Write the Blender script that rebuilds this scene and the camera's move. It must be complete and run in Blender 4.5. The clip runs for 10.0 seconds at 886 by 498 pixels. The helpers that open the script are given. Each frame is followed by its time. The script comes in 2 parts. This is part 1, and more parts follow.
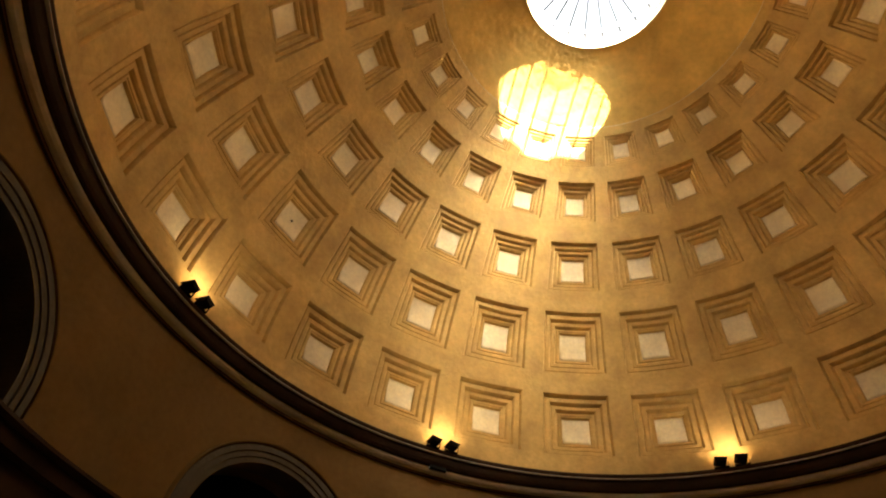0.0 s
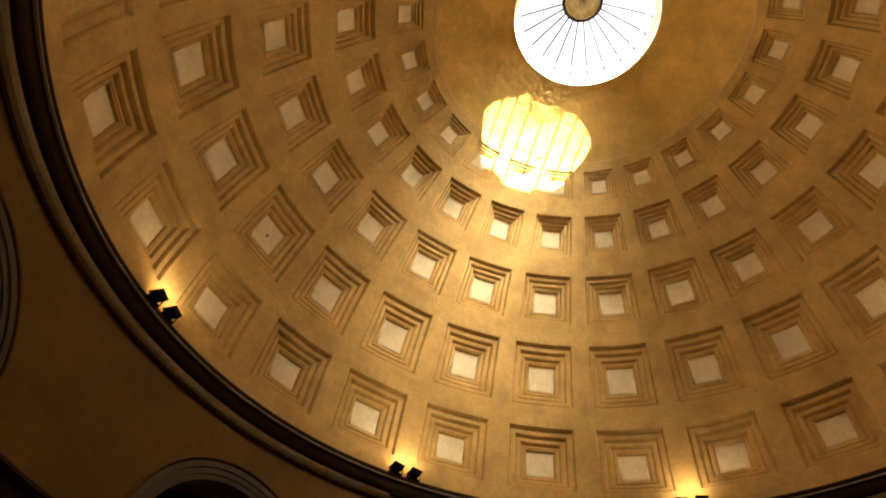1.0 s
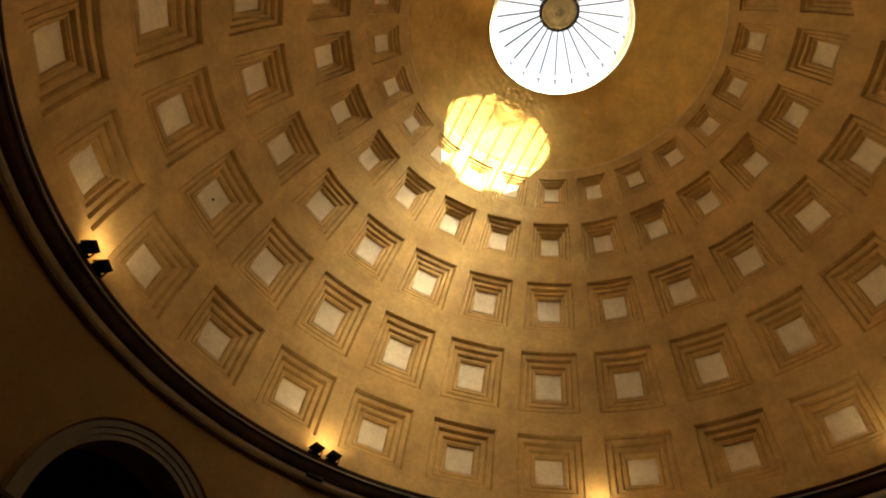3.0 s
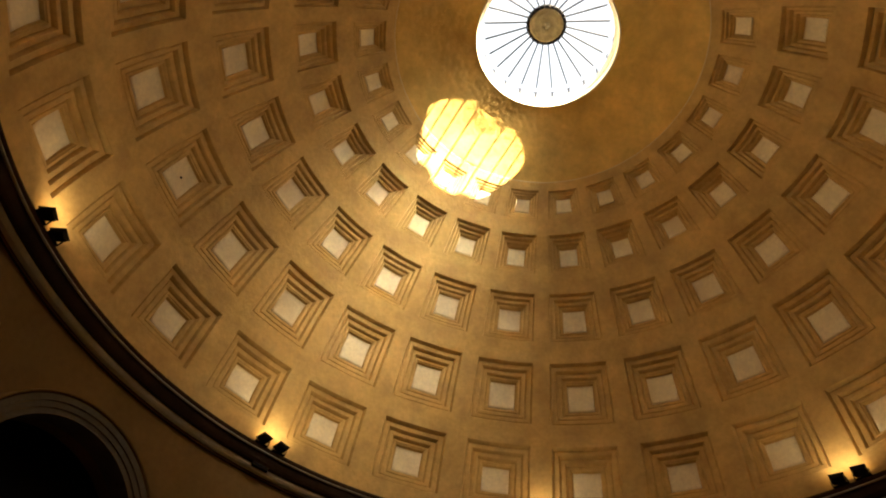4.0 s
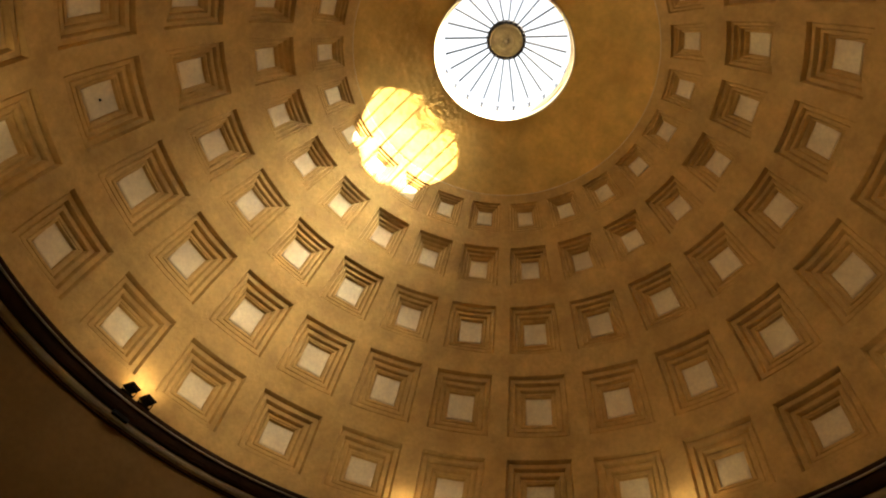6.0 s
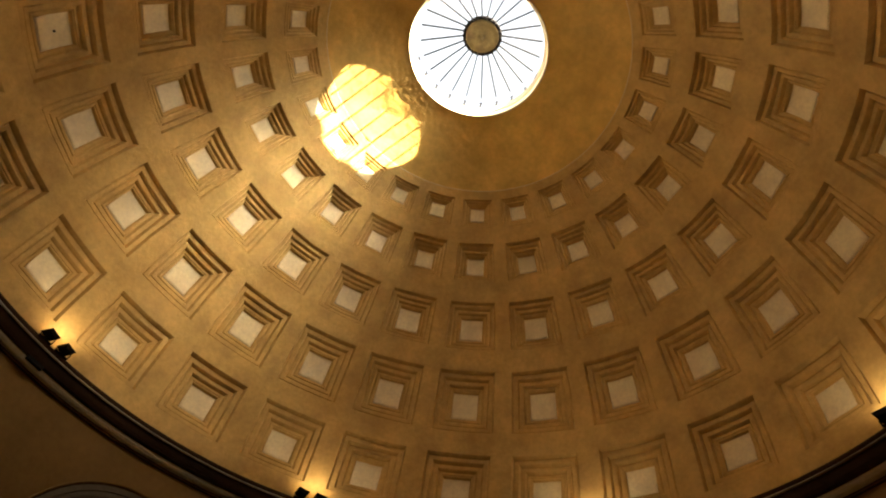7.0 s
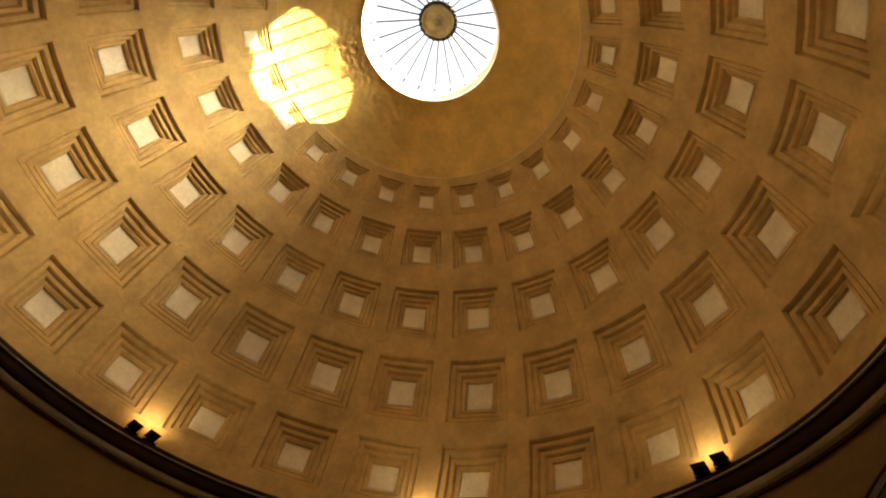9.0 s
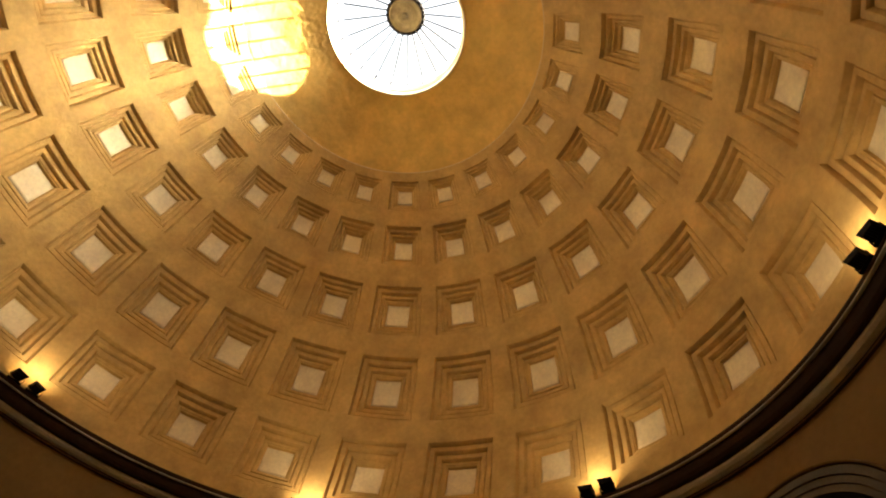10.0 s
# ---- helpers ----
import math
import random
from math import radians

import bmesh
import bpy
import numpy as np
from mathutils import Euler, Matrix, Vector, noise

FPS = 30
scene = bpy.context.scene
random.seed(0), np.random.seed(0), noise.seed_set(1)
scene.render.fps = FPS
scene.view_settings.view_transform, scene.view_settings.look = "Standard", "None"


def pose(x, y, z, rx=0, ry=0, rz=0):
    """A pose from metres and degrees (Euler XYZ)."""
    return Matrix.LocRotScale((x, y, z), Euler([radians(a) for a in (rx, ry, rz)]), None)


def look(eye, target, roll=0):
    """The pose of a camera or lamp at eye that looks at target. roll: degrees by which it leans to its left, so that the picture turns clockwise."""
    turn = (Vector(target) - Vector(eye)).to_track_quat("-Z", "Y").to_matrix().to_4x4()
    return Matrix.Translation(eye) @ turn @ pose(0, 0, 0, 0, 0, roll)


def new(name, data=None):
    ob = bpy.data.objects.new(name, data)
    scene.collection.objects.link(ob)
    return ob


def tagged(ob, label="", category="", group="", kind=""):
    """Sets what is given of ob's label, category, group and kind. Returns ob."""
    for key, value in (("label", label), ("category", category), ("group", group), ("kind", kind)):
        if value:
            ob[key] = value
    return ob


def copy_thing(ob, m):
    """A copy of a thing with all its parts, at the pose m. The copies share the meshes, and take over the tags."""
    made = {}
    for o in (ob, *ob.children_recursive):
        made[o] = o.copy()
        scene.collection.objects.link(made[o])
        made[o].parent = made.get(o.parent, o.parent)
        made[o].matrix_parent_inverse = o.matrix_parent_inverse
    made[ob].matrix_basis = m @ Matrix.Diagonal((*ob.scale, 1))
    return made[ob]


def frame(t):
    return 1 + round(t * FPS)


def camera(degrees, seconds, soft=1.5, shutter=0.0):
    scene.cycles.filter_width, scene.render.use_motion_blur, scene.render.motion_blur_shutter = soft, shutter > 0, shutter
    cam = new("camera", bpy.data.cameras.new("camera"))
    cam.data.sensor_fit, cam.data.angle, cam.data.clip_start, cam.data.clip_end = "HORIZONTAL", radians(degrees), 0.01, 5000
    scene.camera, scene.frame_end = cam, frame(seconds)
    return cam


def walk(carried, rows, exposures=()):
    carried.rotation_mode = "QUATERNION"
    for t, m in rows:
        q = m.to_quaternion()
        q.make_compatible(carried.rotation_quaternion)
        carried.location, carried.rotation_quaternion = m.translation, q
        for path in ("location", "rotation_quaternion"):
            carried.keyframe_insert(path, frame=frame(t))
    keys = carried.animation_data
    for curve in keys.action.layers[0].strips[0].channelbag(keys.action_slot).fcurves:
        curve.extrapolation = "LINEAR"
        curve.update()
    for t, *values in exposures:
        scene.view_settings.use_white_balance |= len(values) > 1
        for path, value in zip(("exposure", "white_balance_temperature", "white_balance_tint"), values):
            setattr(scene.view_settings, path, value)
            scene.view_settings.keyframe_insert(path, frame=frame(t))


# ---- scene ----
FOV = 68.9
cam = camera(FOV, 10.0, soft=2.0)
PATH = [
    (0.0, pose(-4.826, -0.312, -6.451, 138.55, -3.79, -59.77)),
    (0.5, pose(-4.826, -0.312, -6.451, 139.93, -4.84, -62.57)),
    (1.0, pose(-4.826, -0.312, -6.451, 141.06, -4.46, -63.91)),
    (1.5, pose(-4.826, -0.312, -6.451, 141.75, -4.28, -64.92)),
    (2.0, pose(-4.826, -0.312, -6.451, 141.66, -5.00, -67.06)),
    (2.5, pose(-4.826, -0.312, -6.451, 141.52, -5.29, -69.17)),
    (3.0, pose(-4.826, -0.312, -6.451, 141.00, -5.43, -72.58)),
    (4.5, pose(-4.826, -0.312, -6.451, 142.24, -6.68, -81.34)),
    (5.0, pose(-4.826, -0.312, -6.451, 142.44, -6.83, -84.69)),
    (5.5, pose(-4.826, -0.312, -6.451, 142.77, -7.36, -88.53)),
    (7.0, pose(-4.826, -0.312, -6.451, 143.34, -8.80, -101.84)),
    (7.5, pose(-4.826, -0.312, -6.451, 143.47, -9.09, -105.71)),
    (8.0, pose(-4.826, -0.312, -6.451, 143.37, -9.27, -109.57)),
    (8.5, pose(-4.826, -0.312, -6.451, 143.61, -9.83, -113.54)),
    (9.0, pose(-4.826, -0.312, -6.451, 144.64, -10.28, -119.35)),
    (9.5, pose(-4.826, -0.312, -6.451, 145.88, -10.74, -124.92)),
    (10.0, pose(-4.826, -0.312, -6.451, 146.52, -10.40, -130.58)),
]
walk(cam, PATH, exposures=[(0.0, 5.33), (1.5, 5.05), (2.5, 4.76), (5.0, 4.76), (8.0, 4.72), (9.0, 4.95), (10.0, 5.44)])

# ---- world and light ----
SUN_AZ, SUN_EL = 224.2, 12.9          # degrees, where the low sun stands
world = bpy.data.worlds.new("sky")
scene.world = world
world.use_nodes = True
wn = world.node_tree.nodes
wl = world.node_tree.links
sky = wn.new("ShaderNodeTexSky")
sky.sky_type = "NISHITA"
sky.sun_disc = False
sky.sun_elevation = radians(SUN_EL)
sky.sun_rotation = radians(90.0 - SUN_AZ)
sky.dust_density = 8.0
sky.air_density = 0.4
sky.ozone_density = 0.0
pale = wn.new("ShaderNodeHueSaturation")          # a milky, hazy sky
pale.inputs["Saturation"].default_value = 0.25
wl.new(sky.outputs["Color"], pale.inputs["Color"])
wl.new(pale.outputs["Color"], wn["Background"].inputs["Color"])
wn["Background"].inputs["Strength"].default_value = 0.1

sun_data = bpy.data.lights.new("sun", "SUN")
sun_data.energy = 5.0
sun_data.angle = radians(0.5)
sun_data.color = (1.0, 0.82, 0.55)
sun = new("sun", sun_data)
sa, se = radians(SUN_AZ), radians(SUN_EL)
sun.matrix_world = look((30 * math.cos(sa) * math.cos(se), 30 * math.sin(sa) * math.cos(se), 30 * math.sin(se)), (0, 0, 0))

# daylight of the high sky, given off in the round roof opening
zenith = bpy.data.lights.new("zenith_sky", "AREA")
zenith.shape, zenith.size = "DISK", 2.6
zenith.energy = 3.3
zenith.color = (1.0, 0.86, 0.63)
new("zenith_sky", zenith).matrix_world = look((0, 0, 6.72), (0, 0.001, 0.0))

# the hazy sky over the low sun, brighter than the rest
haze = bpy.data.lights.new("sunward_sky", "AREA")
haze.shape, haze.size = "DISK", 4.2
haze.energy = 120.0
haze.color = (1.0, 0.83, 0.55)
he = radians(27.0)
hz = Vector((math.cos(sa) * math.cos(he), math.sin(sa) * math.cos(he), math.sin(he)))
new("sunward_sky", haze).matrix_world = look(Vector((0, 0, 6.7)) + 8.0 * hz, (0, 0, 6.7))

# ---- sizes (metres) ----
N = 24                 # coffers round the dome
ZC = -0.28             # height of the sphere's centre; the eye is 6.45 m under the dome's foot
RD = 6.98              # radius of the rib faces
FLOOR = -8.05
R_WALL = 7.22
# latitude of the lower and upper edge of the opening, half width in azimuth, share left for the white field, slip of the field, depth, dish of the field's foot
RINGS = [
    (5.9, 16.2, 5.6, 0.40, 0.68, 0.205, 0.038),
    (20.1, 30.9, 5.75, 0.42, 0.74, 0.17, 0.031),
    (34.9, 43.6, 5.7, 0.44, 0.85, 0.135, 0.024),
    (47.6, 54.6, 5.6, 0.44, 1.0, 0.11, 0.018),
    (57.5, 62.8, 5.6, 0.46, 0.4, 0.045, 0.006),
]
BOUNDS = [2.4, 18.15, 32.9, 45.6, 56.05, 64.4]
CAP_LAT, OCULUS_LAT = 64.4, 78.0


# ---- materials ----
def material(name, base, rough=0.8, spread=0.2, scale=1.2, fine=14.0, bump=0.15, stain=None, stain_amount=0.0, metal=0.0):
    m = bpy.data.materials.new(name)
    m.use_nodes = True
    nt = m.node_tree
    nodes, links = nt.nodes, nt.links
    bsdf = nodes["Principled BSDF"]
    bsdf.inputs["Roughness"].default_value = rough
    bsdf.inputs["Metallic"].default_value = metal
    bsdf.inputs["Specular IOR Level"].default_value = 0.5 if rough < 0.5 else 0.12
    coord = nodes.new("ShaderNodeTexCoord")
    big = nodes.new("ShaderNodeTexNoise")
    big.inputs["Scale"].default_value = scale
    big.inputs["Detail"].default_value = 6.0
    big.inputs["Roughness"].default_value = 0.62
    small = nodes.new("ShaderNodeTexNoise")
    small.inputs["Scale"].default_value = fine
    small.inputs["Detail"].default_value = 5.0
    links.new(coord.outputs["Object"], big.inputs["Vector"])
    links.new(coord.outputs["Object"], small.inputs["Vector"])
    ramp = nodes.new("ShaderNodeValToRGB")
    lo = tuple(c * (1 - spread) for c in base)
    hi = tuple(min(1.0, c * (1 + spread)) for c in base)
    ramp.color_ramp.elements[0].position, ramp.color_ramp.elements[0].color = 0.33, (*lo, 1)
    ramp.color_ramp.elements[1].position, ramp.color_ramp.elements[1].color = 0.67, (*hi, 1)
    links.new(big.outputs["Fac"], ramp.inputs["Fac"])
    mix = nodes.new("ShaderNodeMix")
    mix.data_type, mix.blend_type = "RGBA", "MULTIPLY"
    mix.inputs[0].default_value = 0.45
    links.new(ramp.outputs["Color"], mix.inputs[6])
    ramp2 = nodes.new("ShaderNodeValToRGB")
    ramp2.color_ramp.elements[0].position, ramp2.color_ramp.elements[0].color = 0.3, (0.74, 0.72, 0.69, 1)
    ramp2.color_ramp.elements[1].position, ramp2.color_ramp.elements[1].color = 0.65, (1, 1, 1, 1)
    links.new(small.outputs["Fac"], ramp2.inputs["Fac"])
    links.new(ramp2.outputs["Color"], mix.inputs[7])
    last = mix.outputs[2]
    if stain:
        third = nodes.new("ShaderNodeTexNoise")
        third.inputs["Scale"].default_value = scale * 0.45
        third.inputs["Detail"].default_value = 8.0
        third.inputs["Distortion"].default_value = 0.8
        links.new(coord.outputs["Object"], third.inputs["Vector"])
        r3 = nodes.new("ShaderNodeMapRange")
        r3.inputs["From Min"].default_value, r3.inputs["From Max"].default_value = 0.48, 0.72
        r3.inputs["To Max"].default_value = stain_amount
        links.new(third.outputs["Fac"], r3.inputs["Value"])
        m2 = nodes.new("ShaderNodeMix")
        m2.data_type = "RGBA"
        links.new(r3.outputs["Result"], m2.inputs[0])
        links.new(last, m2.inputs[6])
        m2.inputs[7].default_value = (*stain, 1)
        last = m2.outputs[2]
    links.new(last, bsdf.inputs["Base Color"])
    bm_node = nodes.new("ShaderNodeBump")
    bm_node.inputs["Strength"].default_value = bump
    bm_node.inputs["Distance"].default_value = 0.02
    links.new(small.outputs["Fac"], bm_node.inputs["Height"])
    links.new(bm_node.outputs["Normal"], bsdf.inputs["Normal"])
    return m


OCHRE = material("ochre_plaster", (0.64, 0.415, 0.142), 0.8, 0.19, 1.7, 11.0, 0.4, stain=(0.44, 0.26, 0.08), stain_amount=0.32)
CAP_OCHRE = material("cap_plaster", (0.74, 0.48, 0.132), 0.85, 0.2, 1.3, 9.0, 0.2, stain=(0.40, 0.235, 0.06), stain_amount=0.5)
PANEL = material("pale_plaster", (0.93, 0.78, 0.50), 0.8, 0.10, 2.4, 16.0, 0.12, stain=(0.66, 0.50, 0.27), stain_amount=0.6)
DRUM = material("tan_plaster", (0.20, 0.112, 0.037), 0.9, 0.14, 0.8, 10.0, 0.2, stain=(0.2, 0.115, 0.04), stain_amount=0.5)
GREY = material("grey_painted_stone", (0.125, 0.098, 0.068), 0.7, 0.15, 1.8, 20.0, 0.2)
BROWN = material("dark_brown", (0.036, 0.0165, 0.0065), 0.7, 0.25, 2.0, 20.0, 0.15)
PALE = material("pale_grey_paint", (0.55, 0.46, 0.33), 0.7, 0.15, 2.0, 20.0, 0.15)
CREAM = material("cream_plaster", (0.75, 0.66, 0.46), 0.7, 0.08, 1.5, 16.0, 0.15)
BLACK = material("black_metal", (0.008, 0.006, 0.005), 0.65, 0.3, 6.0, 40.0, 0.1)
STEEL = material("dark_steel", (0.008, 0.007, 0.007), 0.6, 0.3, 5.0, 40.0, 0.1)
BRONZE = material("aged_bronze", (0.15, 0.115, 0.062), 0.6, 0.3, 5.0, 30.0, 0.2)
# near black: the gallery's lack of light sits in this base colour
MURK = material("gloom_coloured_plaster", (0.004, 0.003, 0.002), 0.9, 0.2, 1.0, 8.0, 0.1)
PLINTH = material("near_black_brown", (0.014, 0.009, 0.005), 0.4, 0.3, 1.2, 8.0, 0.1)
STONE = material("floor_marble", (0.38, 0.31, 0.22), 0.35, 0.2, 0.8, 6.0, 0.05, stain=(0.2, 0.15, 0.11), stain_amount=0.5)
LEAD = material("roof_lead", (0.25, 0.25, 0.25), 0.6, 0.2, 1.0, 8.0, 0.2)


def make_glass():
    m = bpy.data.materials.new("clear_glass")
    m.use_nodes = True
    nodes, links = m.node_tree.nodes, m.node_tree.links
    nodes.remove(nodes["Principled BSDF"])
    clear = nodes.new("ShaderNodeBsdfTransparent")
    clear.inputs["Color"].default_value = (0.96, 0.97, 0.95, 1)
    gloss = nodes.new("ShaderNodeBsdfGlossy")
    gloss.inputs["Roughness"].default_value = 0.05
    mix = nodes.new("ShaderNodeMixShader")
    mix.inputs["Fac"].default_value = 0.05
    links.new(clear.outputs["BSDF"], mix.inputs[1])
    links.new(gloss.outputs["BSDF"], mix.inputs[2])
    links.new(mix.outputs["Shader"], nodes["Material Output"].inputs["Surface"])
    return m


GLASS = make_glass()


def glow_material(name, colour, strength):
    m = bpy.data.materials.new(name)
    m.use_nodes = True
    b = m.node_tree.nodes["Principled BSDF"]
    b.inputs["Base Color"].default_value = (0.8, 0.75, 0.6, 1)
    b.inputs["Emission Color"].default_value = (*colour, 1)
    b.inputs["Emission Strength"].default_value = strength
    return m


LENS = glow_material("lit_flood_lens", (1.0, 0.66, 0.3), 0.3)


# ---- builders ----
def part(name, bm, mat, parent=None, label="", smooth=False):
    """Links a bmesh as one mesh object, under a parent if there is one."""
    me = bpy.data.meshes.new(name)
    bm.normal_update()
    bm.to_mesh(me)
    bm.free()
    for m in (mat if isinstance(mat, (list, tuple)) else [mat]):
        me.materials.append(m)
    if smooth:
        for p in me.polygons:
            p.use_smooth = True
    ob = new(name, me)
    if parent:
        ob.parent = parent
    if label:
        ob["label"] = label
    return ob


def sph(az, lat, r=RD):
    """A point of the dome from degrees of azimuth and latitude."""
    a, b = radians(az), radians(lat)
    return Vector((r * math.cos(b) * math.cos(a), r * math.cos(b) * math.sin(a), ZC + r * math.sin(b)))


def cyl(az, r, z):
    return Vector((r * math.cos(radians(az)), r * math.sin(radians(az)), z))


def revolve(profile, steps=192, closed=True, start=0.0, sweep=360.0):
    """A ring swept round the axis from a profile of (r, z)."""
    bm = bmesh.new()
    full = abs(sweep - 360.0) < 1e-6
    count = steps if full else steps + 1
    rows = [[bm.verts.new(cyl(start + sweep * i / steps, r, z)) for r, z in profile] for i in range(count)]
    n = len(profile)
    for i in range(steps):
        a, b = rows[i], rows[(i + 1) % count]
        for k in range(n if closed else n - 1):
            q = (k + 1) % n
            if a[k].co == a[q].co:
                continue
            bm.faces.new((a[k], b[k], b[q], a[q]))
    if not full and closed:
        bm.faces.new(rows[0])
        bm.faces.new(rows[-1][::-1])
    bmesh.ops.recalc_face_normals(bm, faces=bm.faces[:])
    return bm


def box(bm, size, m):
    made = bmesh.ops.create_cube(bm, size=1.0, matrix=m @ Matrix.Diagonal((*size, 1)))
    return made["verts"]


def bevelled(bm, width=0.01, segments=2):
    bmesh.ops.bevel(bm, geom=bm.edges[:], offset=width, segments=segments, profile=0.5, affect="EDGES", clamp_overlap=True)
    return bm


# ---- the coffered dome ----
def dome():
    bm = bmesh.new()
    SEG = 8
    # (share of the opening, depth): recessed steps with softened arrises
    def profile(field, deep):
        a, b, c2, c = 1 - 0.34 * (1 - field), 1 - 0.65 * (1 - field), 1 - 0.88 * (1 - field), field
        d1, d2, d3, d4 = 0.29 * deep, 0.53 * deep, 0.72 * deep, 0.79 * deep
        q = 0.07 * deep + 0.003
        def step(s0, d0, d1):          # a moulded riser with a quirk at its foot
            rise = d1 - d0
            return [(s0 + 0.012, d0), (s0, d0 + 0.1 * rise), (s0 - 0.03, d0 + 0.75 * rise), (s0 - 0.042, d1 + q), (s0 - 0.075, d1 + q), (s0 - 0.085, d1)]
        return step(1.0, 0, d1) + step(a, d1, d2) + step(b, d2, d3) + [(c2 + 0.012, d3), (c2, d3 + 0.003), (c2 - 0.012, d4)] + [(c + 0.04, d4), (c + 0.03, d4 + 0.003), (c + 0.008, deep - 0.003), (c, deep)]
    def dish(w, lift):
        return lift * max(0.0, 1 - w / 0.7) ** 2     # the foot of the field turns up
    def loop(u0, u1, v0, v1, depth, lift=0.0):
        pts = []
        for i in range(SEG):
            pts.append((u0 + (u1 - u0) * i / SEG, v0))
        for i in range(SEG):
            pts.append((u1, v0 + (v1 - v0) * i / SEG))
        for i in range(SEG):
            pts.append((u1 - (u1 - u0) * i / SEG, v1))
        for i in range(SEG):
            pts.append((u0, v1 - (v1 - v0) * i / SEG))
        made = []
        for u, v in pts:
            w = sph(u, v, RD + depth)
            worn = 0.0 if u1 - u0 > 14.9 else 0.055          # arrises are hand-run and a little uneven
            du, dv = noise.noise(w * 4.0) * worn, noise.noise(w * 4.0 + Vector((9.0, 3.0, 5.0))) * worn
            made.append(bm.verts.new(sph(u + du, v + dv, RD + depth - dish((v - v0) / (v1 - v0), lift))))
        return made
    for k, (lo, hi, half, field, slip, deep, lift) in enumerate(RINGS):
        mid, hv = (lo + hi) / 2, (hi - lo) / 2
        for j in range(N):
            c = 360.0 * j / N
            rings = [loop(c - 7.5, c + 7.5, BOUNDS[k], BOUNDS[k + 1], 0)]
            prof = profile(field, deep)
            for n, (s, d) in enumerate(prof):
                off = -slip * max(0.0, d) / prof[-1][1]
                rings.append(loop(c - half * s, c + half * s, mid + off - hv * s, mid + off + hv * s, d, lift if n == len(prof) - 1 else 0.0))
            for a, b in zip(rings, rings[1:]):
                for i in range(4 * SEG):
                    q = (i + 1) % (4 * SEG)
                    bm.faces.new((a[i], a[q], b[q], b[i])).material_index = 0
            # the pale field
            s, d = prof[-1]
            last = rings[-1]
            def cell(x, y):
                if y == 0:
                    return last[x]
                if x == SEG:
                    return last[SEG + y]
                if y == SEG:
                    return last[3 * SEG - x]
                if x == 0:
                    return last[4 * SEG - y]
                u, v = c - half * s + 2 * half * s * x / SEG, mid - slip - hv * s + 2 * hv * s * y / SEG
                return bm.verts.new(sph(u, v, RD + d - dish(y / SEG, lift)))
            cells = [[cell(x, y) for x in range(SEG + 1)] for y in range(SEG + 1)]
            for y in range(SEG):
                for x in range(SEG):
                    f = bm.faces.new((cells[y][x], cells[y][x + 1], cells[y + 1][x + 1], cells[y + 1][x]))
                    f.material_index = 1
                    f.smooth = True
    # the plain cap, hand-trowelled and a little uneven
    nu, nv = 400, 60
    grid = []
    for i in range(nv + 1):
        lat = CAP_LAT + (OCULUS_LAT - CAP_LAT) * i / nv
        row = []
        for j in range(nu):
            az = 360.0 * j / nu
            p = sph(az, lat)
            if 0 < i < nv:
                w = noise.noise(p * 1.6) * 0.008 + noise.noise(p * 5.0) * 0.004 + noise.noise(p * 13.0) * 0.003
                side = max(0.0, 1 - (((az - 46.0 + 180.0) % 360.0 - 180.0) / 34.0) ** 2)
                w += (noise.noise(p * 12.0) * 0.009 + noise.noise(p * 23.0) * 0.007) * side * min(1.0, max(0.0, (lat - 73.0) / 2.5))     # rough patched plaster beside the opening
                p = sph(az, lat, RD + w)
            row.append(bm.verts.new(p))
        grid.append(row)
    for i in range(nv):
        for j in range(nu):
            q = (j + 1) % nu
            f = bm.faces.new((grid[i][j], grid[i][q], grid[i + 1][q], grid[i + 1][j]))
            f.material_index = 2
            f.smooth = True
    bmesh.ops.remove_doubles(bm, verts=bm.verts[:], dist=0.0005)
    ob = part("ceiling", bm, [OCHRE, PANEL, CAP_OCHRE])
    tagged(ob, "ochre plaster dome with five rings of stepped square coffers and pale fields", "dome ceiling", kind="structure")
    return ob


dome()

r_oc, z_oc = RD * math.cos(radians(OCULUS_LAT)), ZC + RD * math.sin(radians(OCULUS_LAT))
r_cap, z_cap = RD * math.cos(radians(CAP_LAT)), ZC + RD * math.sin(radians(CAP_LAT))
bead = [(r_cap + 0.010 * math.cos(a) + 0.004, z_cap + 0.010 * math.sin(a) + 0.007) for a in [i * math.pi / 4 for i in range(8)]]
tagged(part("trim", revolve(bead, 240), CREAM, smooth=True), "thin pale bead round the plain cap", "moulding", kind="structure")

# outer shell, so that the dome has thickness
R_SHELL = 7.38
shell = [(7.86, -0.4), (7.86, -0.1), (7.42, 0.1)] + [(R_SHELL * math.cos(radians(a)), ZC + R_SHELL * math.sin(radians(a))) for a in range(6, 77, 5)] + [(1.64, 6.85)]
tagged(part("roof", revolve(shell, 96, closed=False), LEAD, smooth=True), "outer lead-covered shell of the dome", "roof", kind="structure")

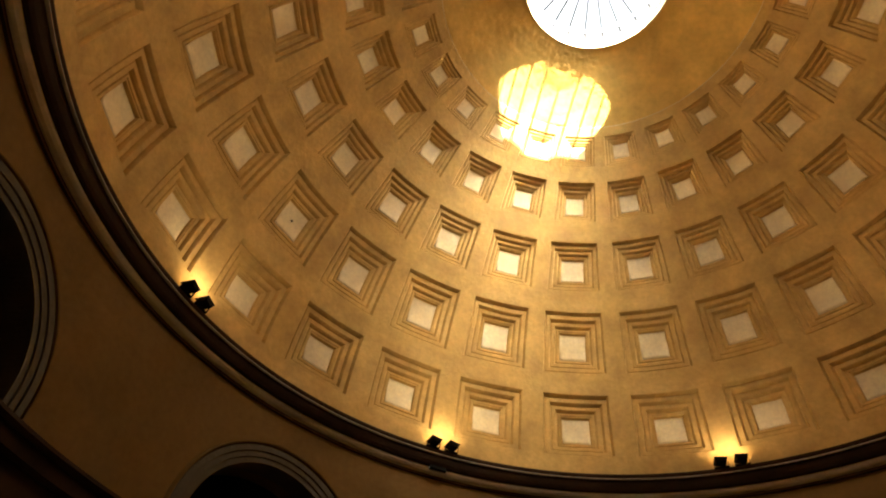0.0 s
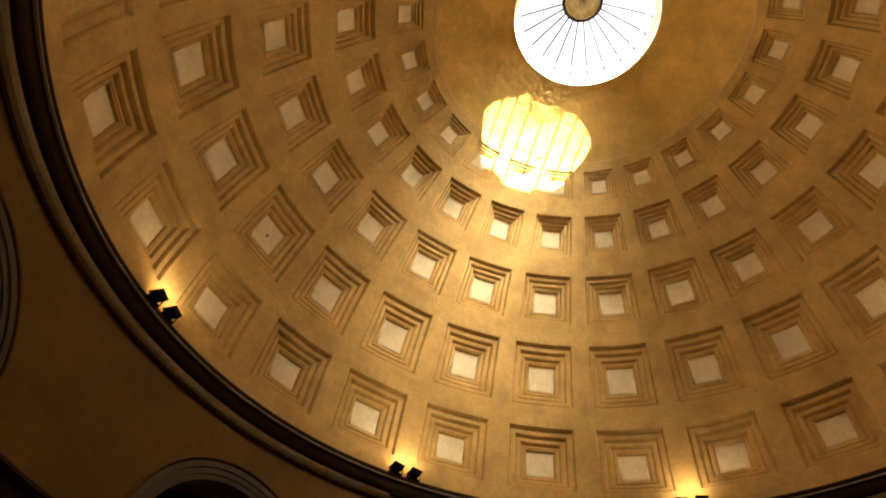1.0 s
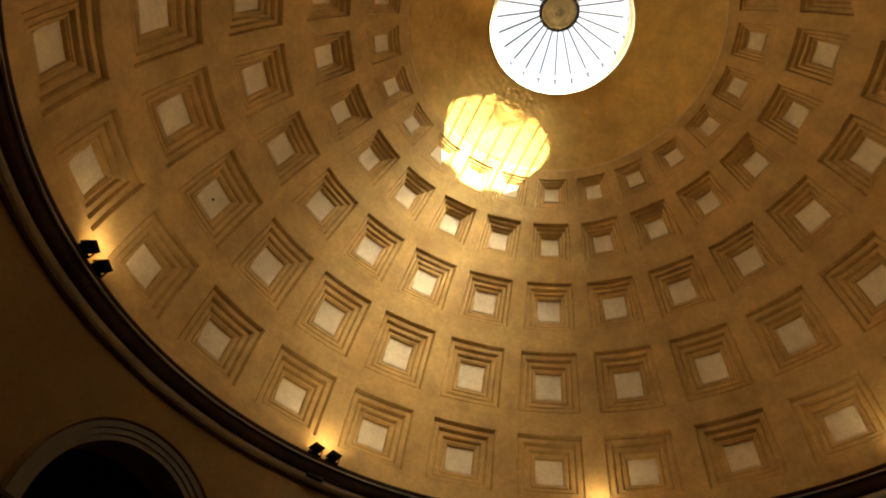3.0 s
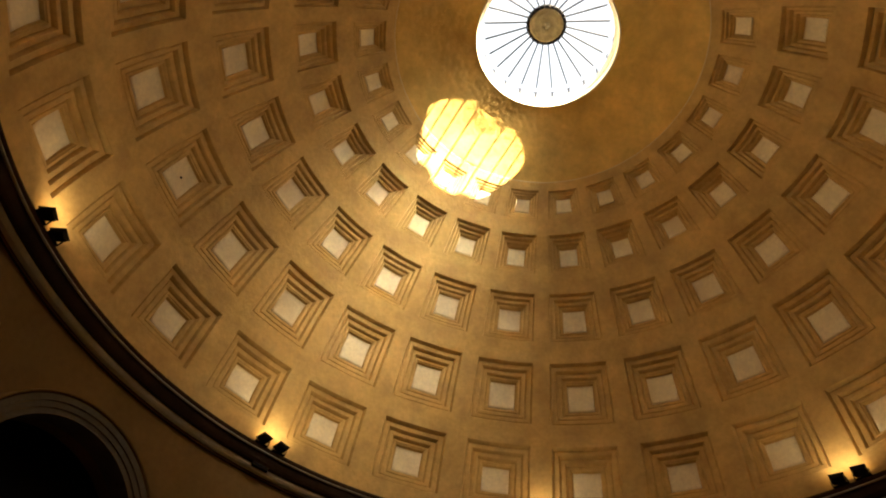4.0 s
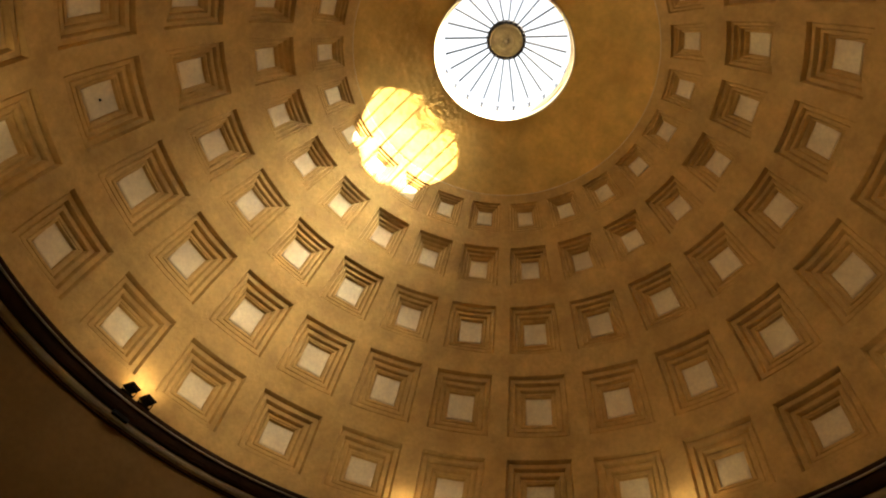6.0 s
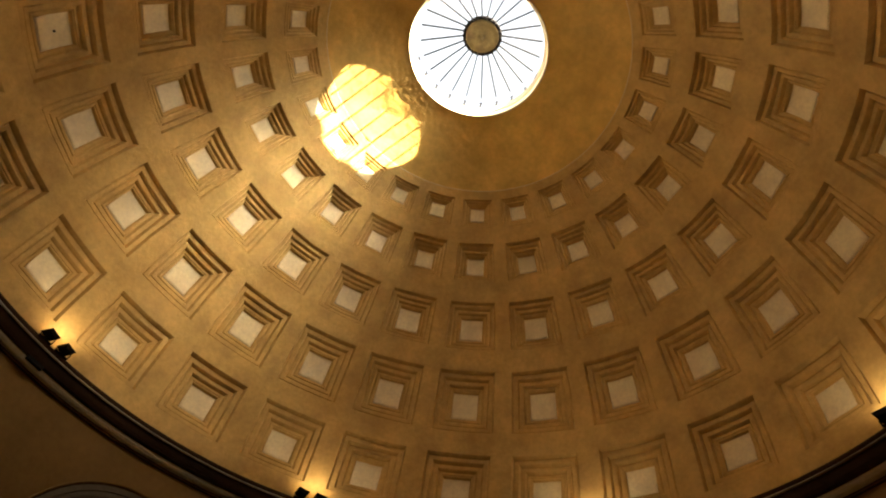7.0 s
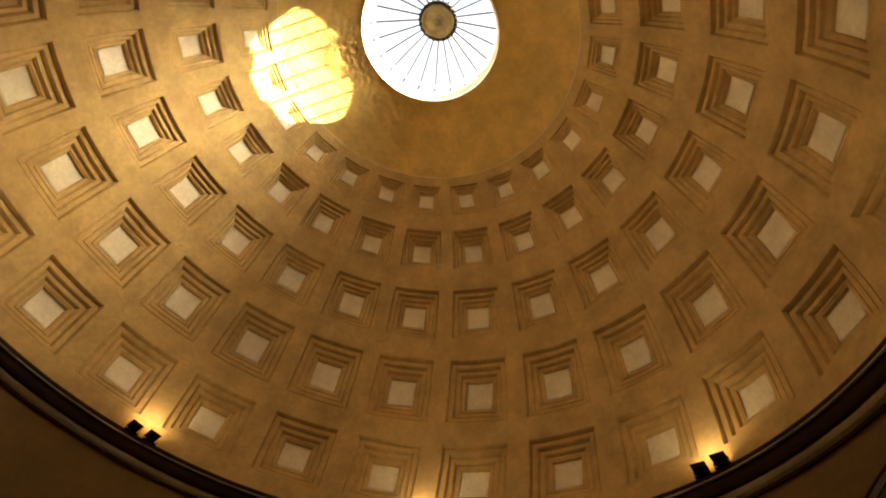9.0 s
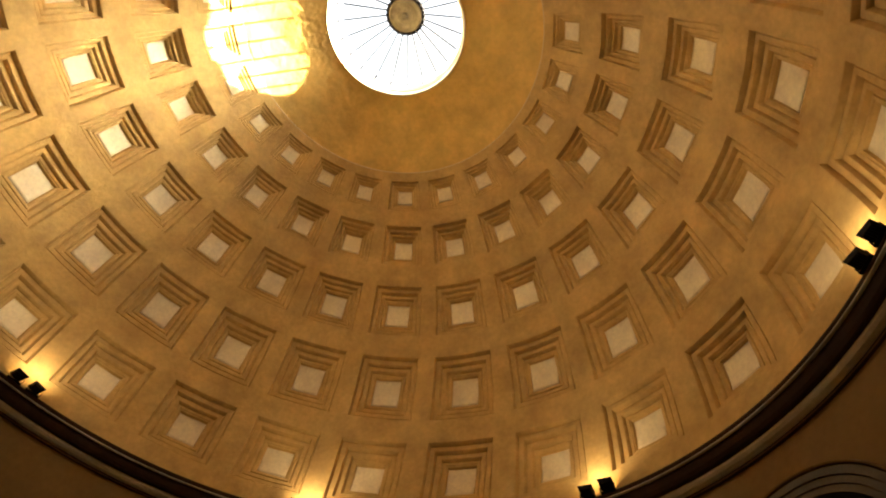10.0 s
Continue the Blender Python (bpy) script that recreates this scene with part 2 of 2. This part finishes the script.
# ---- oculus and skylight ----
Z_CURB = z_oc + 0.25
rim = [(r_oc, z_oc - 0.004), (r_oc - 0.03, z_oc), (r_oc - 0.035, z_oc + 0.04), (r_oc - 0.045, z_oc + 0.05), (r_oc - 0.05, z_oc + 0.11), (r_oc - 0.075, z_oc + 0.12),
       (r_oc - 0.08, z_oc + 0.16), (r_oc - 0.095, z_oc + 0.17), (r_oc - 0.10, Z_CURB), (1.64, Z_CURB), (1.64, z_oc + 0.1)]
tagged(part("oculus_rim", revolve(rim, 144, closed=False), CREAM, smooth=False), "cream moulded plaster ring round the round roof opening", "oculus rim", kind="structure")

APEX_Z, BOSS_R = 7.55, 0.40
R_EAVE, Z_EAVE = 1.39, Z_CURB + 0.37


def skylight():
    top = tagged(new("skylight"), "conical glass roof light with thin dark radial bars and bronze hub", "skylight")
    top.location = (0, 0, Z_CURB)
    inv = Matrix.Translation((0, 0, -Z_CURB))
    def z_at(r):
        return Z_EAVE + (APEX_Z - Z_EAVE) * (R_EAVE - r) / (R_EAVE - BOSS_R)
    slope = math.atan2(APEX_Z - Z_EAVE, R_EAVE - BOSS_R)
    r0, r1 = BOSS_R - 0.02, R_EAVE
    mid = (r0 + r1) / 2
    length = math.hypot(r1 - r0, z_at(r0) - z_at(r1))
    h = radians(7.5)

    def slab(corners, thick):
        bm = bmesh.new()
        vs = [bm.verts.new(Vector(c) + Vector(t)) for t in ((0, 0, 0), thick) for c in corners]
        bm.faces.new(vs[:4][::-1])
        bm.faces.new(vs[4:])
        for k in range(4):
            bm.faces.new((vs[k], vs[(k + 1) % 4], vs[4 + (k + 1) % 4], vs[4 + k]))
        bmesh.ops.recalc_face_normals(bm, faces=bm.faces[:])
        return bm

    def ring_point(r, a, z):
        return (r * math.cos(a), r * math.sin(a), z)

    bar = bmesh.new()
    box(bar, (length - 0.1, 0.025, 0.045), Matrix.Translation((mid - 0.04, 0, z_at(mid - 0.04))) @ Matrix.Rotation(slope, 4, "Y"))
    mullion = bmesh.new()
    box(mullion, (0.014, 0.042, Z_EAVE - Z_CURB - 0.02), Matrix.Translation((R_EAVE, 0, (Z_EAVE + Z_CURB) / 2 + 0.01)))
    cap = bmesh.new()
    bmesh.ops.create_icosphere(cap, subdivisions=2, radius=0.036, matrix=Matrix.Translation((0.39, 0, 7.49)))
    upper = slab([ring_point(r, a, z_at(r) + 0.034) for r, a in ((r0, -h), (r1, -h), (r1, h), (r0, h))], (0, 0, 0.008))
    side = slab([ring_point(R_EAVE + 0.01, a, z) for a, z in ((-h, Z_CURB + 0.02), (h, Z_CURB + 0.02), (h, Z_EAVE - 0.015), (-h, Z_EAVE - 0.015))], (0.008, 0, 0))
    firsts = [("glazing_bar", bar, STEEL, 0.0), ("mullion", mullion, STEEL, 0.0), ("bolt_cap", cap, STEEL, 0.0), ("roof_pane", upper, GLASS, 7.5), ("side_pane", side, GLASS, 7.5)]
    for name, bm, mat, turn in firsts:
        ob = part(name, bm, mat, top, smooth=(name == "bolt_cap"))
        for i in range(24):
            o = ob if i == 0 else new(name, ob.data)
            o.parent = top
            o.matrix_local = inv @ Matrix.Rotation(radians(15.0 * i + 0.8 + turn), 4, "Z")
            if mat is GLASS:
                o.visible_shadow = False
    hub = [(0.0, 7.40), (0.03, 7.405), (0.05, 7.43), (0.055, 7.455), (0.10, 7.47), (0.15, 7.455), (0.19, 7.46), (0.23, 7.475), (0.29, 7.475), (0.32, 7.455),
           (0.345, 7.455), (0.36, 7.47), (0.37, 7.50), (0.37, 7.62), (0.0, 7.66)]
    part("hub", revolve(hub, 72, closed=False), BRONZE, top, "round bronze hub with turned rings", smooth=True).matrix_local = inv
    part("hub_collar", revolve([(0.36, 7.475), (0.425, 7.475), (0.425, 7.56), (0.36, 7.56)], 72), STEEL, top, "dark steel collar").matrix_local = inv
    ring = [(R_EAVE + 0.002, Z_EAVE - 0.007), (R_EAVE + 0.012, Z_EAVE - 0.007), (R_EAVE + 0.012, Z_EAVE + 0.007), (R_EAVE + 0.002, Z_EAVE + 0.007)]
    part("eaves_ring", revolve(ring, 96), STEEL, top).matrix_local = inv
    sill = [(R_EAVE - 0.04, Z_CURB), (R_EAVE + 0.05, Z_CURB), (R_EAVE + 0.05, Z_CURB + 0.02), (R_EAVE - 0.04, Z_CURB + 0.02)]
    part("sill_ring", revolve(sill, 96), STEEL, top).matrix_local = inv


skylight()

# ---- main cornice under the dome ----
def cornice():
    top = tagged(new("cornice"), "dark brown and grey moulded cornice at the foot of the dome", "cornice", kind="structure")
    top.location = (0, 0, -0.4)
    inv = Matrix.Translation((0, 0, 0.4))
    pieces = [
        ("crown_moulding", BROWN, [(7.4, 0.035), (6.90, 0.035), (6.893, 0.0), (6.91, -0.03), (6.925, -0.047), (7.4, -0.047)]),
        ("fillet", PALE, [(7.4, -0.047), (6.900, -0.047), (6.900, -0.060), (7.4, -0.060)]),
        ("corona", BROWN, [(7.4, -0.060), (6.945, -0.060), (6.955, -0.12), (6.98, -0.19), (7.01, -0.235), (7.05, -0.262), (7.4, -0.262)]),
        ("bed_moulding", PALE, [(7.4, -0.262), (7.06, -0.262), (7.07, -0.30), (7.10, -0.335), (7.14, -0.35), (7.14, -0.355), (7.4, -0.355)]),
        ("bead", BROWN, [(7.4, -0.355), (7.17, -0.355), (7.172, -0.365), (7.4, -0.365)]),
        ("lower_fillet", DRUM, [(7.4, -0.365), (7.178, -0.365), (7.182, -0.385), (7.4, -0.385)]),
        ("lower_bead", BROWN, [(7.4, -0.385), (7.186, -0.385), (7.196, -0.397), (7.4, -0.397)]),
    ]
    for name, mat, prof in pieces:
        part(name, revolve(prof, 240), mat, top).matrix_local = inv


cornice()

# ---- drum with eight arched openings ----
ARCHES = [30.0 + 45.0 * k for k in range(8)]
A_IN, A_OUT, A_Z = 1.38, 1.68, -2.63
STILT = 0.27            # straight jamb under the arch's spring


def drum():
    bm = bmesh.new()
    n, rad = 40, 5
    for c in ARCHES:
        half = R_WALL * radians(22.5)
        top = -0.38
        faces = {}
        for side, r in ((0, R_WALL), (1, R_WALL + 0.7)):
            table = []
            corner = math.atan2(top - A_Z, half)
            angles = sorted([math.pi * i / n for i in range(n + 1)] + [corner, math.pi - corner])
            for th in angles:
                cx, cz = math.cos(th), math.sin(th)
                reach = min(half / abs(cx) if abs(cx) > 1e-6 else 9e9, (top - A_Z) / cz if cz > 1e-6 else 9e9)
                row = []
                for k in range(rad + 1):
                    d = A_IN + (reach - A_IN) * k / rad
                    row.append(bm.verts.new(cyl(c + math.degrees(cx * d / R_WALL), r, A_Z + cz * d)))
                table.append(row)
            foot = [[bm.verts.new(cyl(c + math.degrees(sgn * (A_IN + (half - A_IN) * k / rad) / R_WALL), r, A_Z - STILT)) for k in range(rad + 1)] for sgn in (1, -1)]
            table = [foot[0]] + table + [foot[1]]
            for i in range(n + 4):
                for k in range(rad):
                    q = (table[i][k], table[i][k + 1], table[i + 1][k + 1], table[i + 1][k])
                    bm.faces.new(q if side == 0 else q[::-1])
            faces[side] = table
        for i in range(n + 4):
            bm.faces.new((faces[0][i][0], faces[0][i + 1][0], faces[1][i + 1][0], faces[1][i][0]))
    bmesh.ops.remove_doubles(bm, verts=bm.verts[:], dist=0.001)
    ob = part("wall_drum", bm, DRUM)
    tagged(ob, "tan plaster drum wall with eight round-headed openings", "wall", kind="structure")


drum()

lower = [(R_WALL, A_Z - STILT - 0.3), (R_WALL + 0.7, A_Z - STILT - 0.3), (R_WALL + 0.7, FLOOR), (R_WALL, FLOOR)]
tagged(part("wall_lower", revolve(lower, 192), PLINTH), "dark brown wall below the arches", "wall", kind="structure")


def archivolt(c):
    top = tagged(new("archivolt"), "grey painted arch surround with three stepped bands", "arch surround", group="arches of the drum", kind="structure")
    top.matrix_world = Matrix.Translation(cyl(c, R_WALL, A_Z)) @ Matrix.Rotation(radians(c), 4, "Z")
    def band(name, prof, mat):
        bm = bmesh.new()
        n = 64
        rows = []
        stations = [(0.0, STILT)] + [(math.pi * i / n, 0.0) for i in range(n + 1)] + [(math.pi, STILT)]
        for th, drop in stations:
            row = []
            for d, out in prof:
                s = math.cos(th) * d
                a = s / R_WALL
                r = R_WALL - out
                # in the arch's own axes: x points outwards, y along the wall
                row.append(bm.verts.new((r * math.cos(a) - R_WALL, r * math.sin(a), math.sin(th) * d - drop)))
            rows.append(row)
        m = len(prof)
        for i in range(n + 2):
            for k in range(m):
                q = (k + 1) % m
                bm.faces.new((rows[i][k], rows[i + 1][k], rows[i + 1][q], rows[i][q]))
        bm.faces.new(rows[0])
        bm.faces.new(rows[-1][::-1])
        bmesh.ops.recalc_face_normals(bm, faces=bm.faces[:])
        part(name, bm, mat, top)
    w = A_OUT - A_IN
    band("inner_band", [(A_IN - 0.015, -0.4), (A_IN - 0.015, 0.02), (A_IN + w * 0.22, 0.02), (A_IN + w * 0.22, -0.02)], GREY)
    band("middle_band", [(A_IN + w * 0.24, -0.02), (A_IN + w * 0.24, 0.04), (A_IN + w * 0.52, 0.04), (A_IN + w * 0.52, -0.02)], GREY)
    band("outer_band", [(A_IN + w * 0.55, -0.02), (A_IN + w * 0.55, 0.06), (A_IN + w * 0.86, 0.06), (A_IN + w * 0.86, -0.02)], GREY)
    # the groove's shade is put into a dark brown strip
    band("outer_groove", [(A_IN + w * 0.86, -0.02), (A_IN + w * 0.86, 0.02), (A_IN + w * 0.94, 0.02), (A_IN + w * 0.94, -0.02)], BROWN)
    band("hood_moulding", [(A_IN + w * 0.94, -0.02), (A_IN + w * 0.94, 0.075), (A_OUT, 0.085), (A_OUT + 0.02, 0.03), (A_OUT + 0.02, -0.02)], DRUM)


for c in ARCHES:
    archivolt(c)

# ---- lower entablature ----
def entablature():
    top = tagged(new("lower_cornice"), "dark brown projecting cornice under the arches", "cornice", kind="structure")
    z = A_Z - STILT
    top.location = (0, 0, z)
    inv = Matrix.Translation((0, 0, -z))
    part("crown_moulding", revolve([(7.86, z), (6.92, z), (6.91, z - 0.05), (6.95, z - 0.1), (7.86, z - 0.1)], 192), BROWN, top).matrix_local = inv
    part("fascia", revolve([(7.86, z - 0.1), (6.98, z - 0.1), (7.0, z - 0.26), (7.06, z - 0.3), (7.86, z - 0.3)], 192), BROWN, top).matrix_local = inv
    part("frieze", revolve([(7.5, z - 0.3), (7.1, z - 0.3), (7.1, z - 0.7), (7.13, z - 0.75), (7.5, z - 0.75)], 192), BROWN, top).matrix_local = inv


entablature()

# the unlit gallery behind the arches, its gloom put into a near-black colour
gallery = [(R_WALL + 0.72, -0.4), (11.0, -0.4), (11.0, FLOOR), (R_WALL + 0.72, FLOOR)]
tagged(part("wall_gallery", revolve(gallery, 96), MURK), "unlit gallery behind the arches, its gloom put into a near-black colour", "wall", kind="structure")
tagged(part("floor", revolve([(0.001, FLOOR), (7.2, FLOOR), (7.2, FLOOR - 0.2), (0.001, FLOOR - 0.2)], 96), STONE), "worn brown marble floor", "floor", kind="structure")


# ---- floodlights on the cornice ----
def floodlight():
    top = tagged(new("floodlight"), "small black metal floodlight on the cornice aimed up the dome", "floodlight", group="floodlights on the cornice")
    bm = bmesh.new()
    vs = box(bm, (0.06, 0.22, 0.21), Matrix.Identity(4))
    for v in vs:                       # the housing narrows to its back
        if v.co.x < 0:
            v.co.z *= 0.72
            v.co.y *= 0.82
    bevelled(bm, 0.01)
    tilt = Matrix.Translation((-0.085, 0, 0.075)) @ Matrix.Rotation(radians(14), 4, "Z") @ Matrix.Rotation(radians(-78), 4, "Y")
    housing = part("housing", bm, BLACK, top)
    housing.matrix_local = tilt
    bm = bmesh.new()
    box(bm, (0.012, 0.23, 0.22), Matrix.Translation((0.033, 0, 0)))
    part("front_frame", bevelled(bm, 0.003, 1), BLACK, housing)
    bm = bmesh.new()
    box(bm, (0.008, 0.19, 0.17), Matrix.Translation((0.039, 0, 0)))
    part("lens", bm, LENS, housing, "lit warm glass lens")
    for k in range(5):                 # cooling fins on the back
        bm = bmesh.new()
        box(bm, (0.02, 0.006, 0.12), Matrix.Translation((-0.036, -0.068 + 0.034 * k, 0)))
        part("fin", bm, BLACK, housing)
    for s in (-1, 1):
        bm = bmesh.new()
        box(bm, (0.03, 0.01, 0.10), Matrix.Translation((-0.05, s * 0.125, 0.045)) @ Matrix.Rotation(radians(-20), 4, "Y"))
        part("bracket_arm", bm, BLACK, top)
    bm = bmesh.new()
    box(bm, (0.06, 0.26, 0.01), Matrix.Translation((-0.03, 0, 0.005)))
    part("bracket_foot", bm, BLACK, top)
    return top


first = None
for k in range(8):
    mid = 7.5 + 45.0 * k
    for off in (1.5, -1.5):
        m = Matrix.Translation(cyl(mid + off, 6.915, 0.036)) @ Matrix.Rotation(radians(mid + off), 4, "Z")
        if first is None:
            first = floodlight()
            first.matrix_world = m
        else:
            copy_thing(first, m)
    lamp = bpy.data.lights.new("flood_lamp", "AREA")
    lamp.shape, lamp.size, lamp.size_y = "RECTANGLE", 0.5, 0.10
    lamp.energy = 0.14
    lamp.color = (1.0, 0.81, 0.52)
    lo = new("flood_lamp", lamp)
    p = cyl(mid, 6.70, 0.27)
    lo.matrix_world = look(p, p + (cyl(mid, 7.07, 1.0) - cyl(mid, 6.9, 0.0)))


# ---- added box that makes the dark smudge under one lamp pair ----
def make_dark_box():
    top = tagged(new("dark_box"), "added dark box with cables under a pair of floodlights", "electrical box")
    bm = bmesh.new()
    box(bm, (0.06, 0.32, 0.08), Matrix.Identity(4))
    part("case", bevelled(bm, 0.008), BLACK, top)
    bm = bmesh.new()
    box(bm, (0.01, 0.28, 0.06), Matrix.Translation((-0.034, 0, 0)))
    part("cover", bm, BLACK, top)
    for sgn in (-1, 1):
        bm = bmesh.new()
        bmesh.ops.create_cone(bm, cap_ends=True, segments=10, radius1=0.012, radius2=0.012, depth=0.33, matrix=Matrix.Translation((-0.05, 0.1 * sgn, 0.19)) @ Matrix.Rotation(radians(-22), 4, "Y"))
        part("cable", bm, BLACK, top, smooth=True)
    return top


make_dark_box().matrix_world = Matrix.Translation(cyl(52.5, 7.03, -0.275)) @ Matrix.Rotation(radians(52.5), 4, "Z")

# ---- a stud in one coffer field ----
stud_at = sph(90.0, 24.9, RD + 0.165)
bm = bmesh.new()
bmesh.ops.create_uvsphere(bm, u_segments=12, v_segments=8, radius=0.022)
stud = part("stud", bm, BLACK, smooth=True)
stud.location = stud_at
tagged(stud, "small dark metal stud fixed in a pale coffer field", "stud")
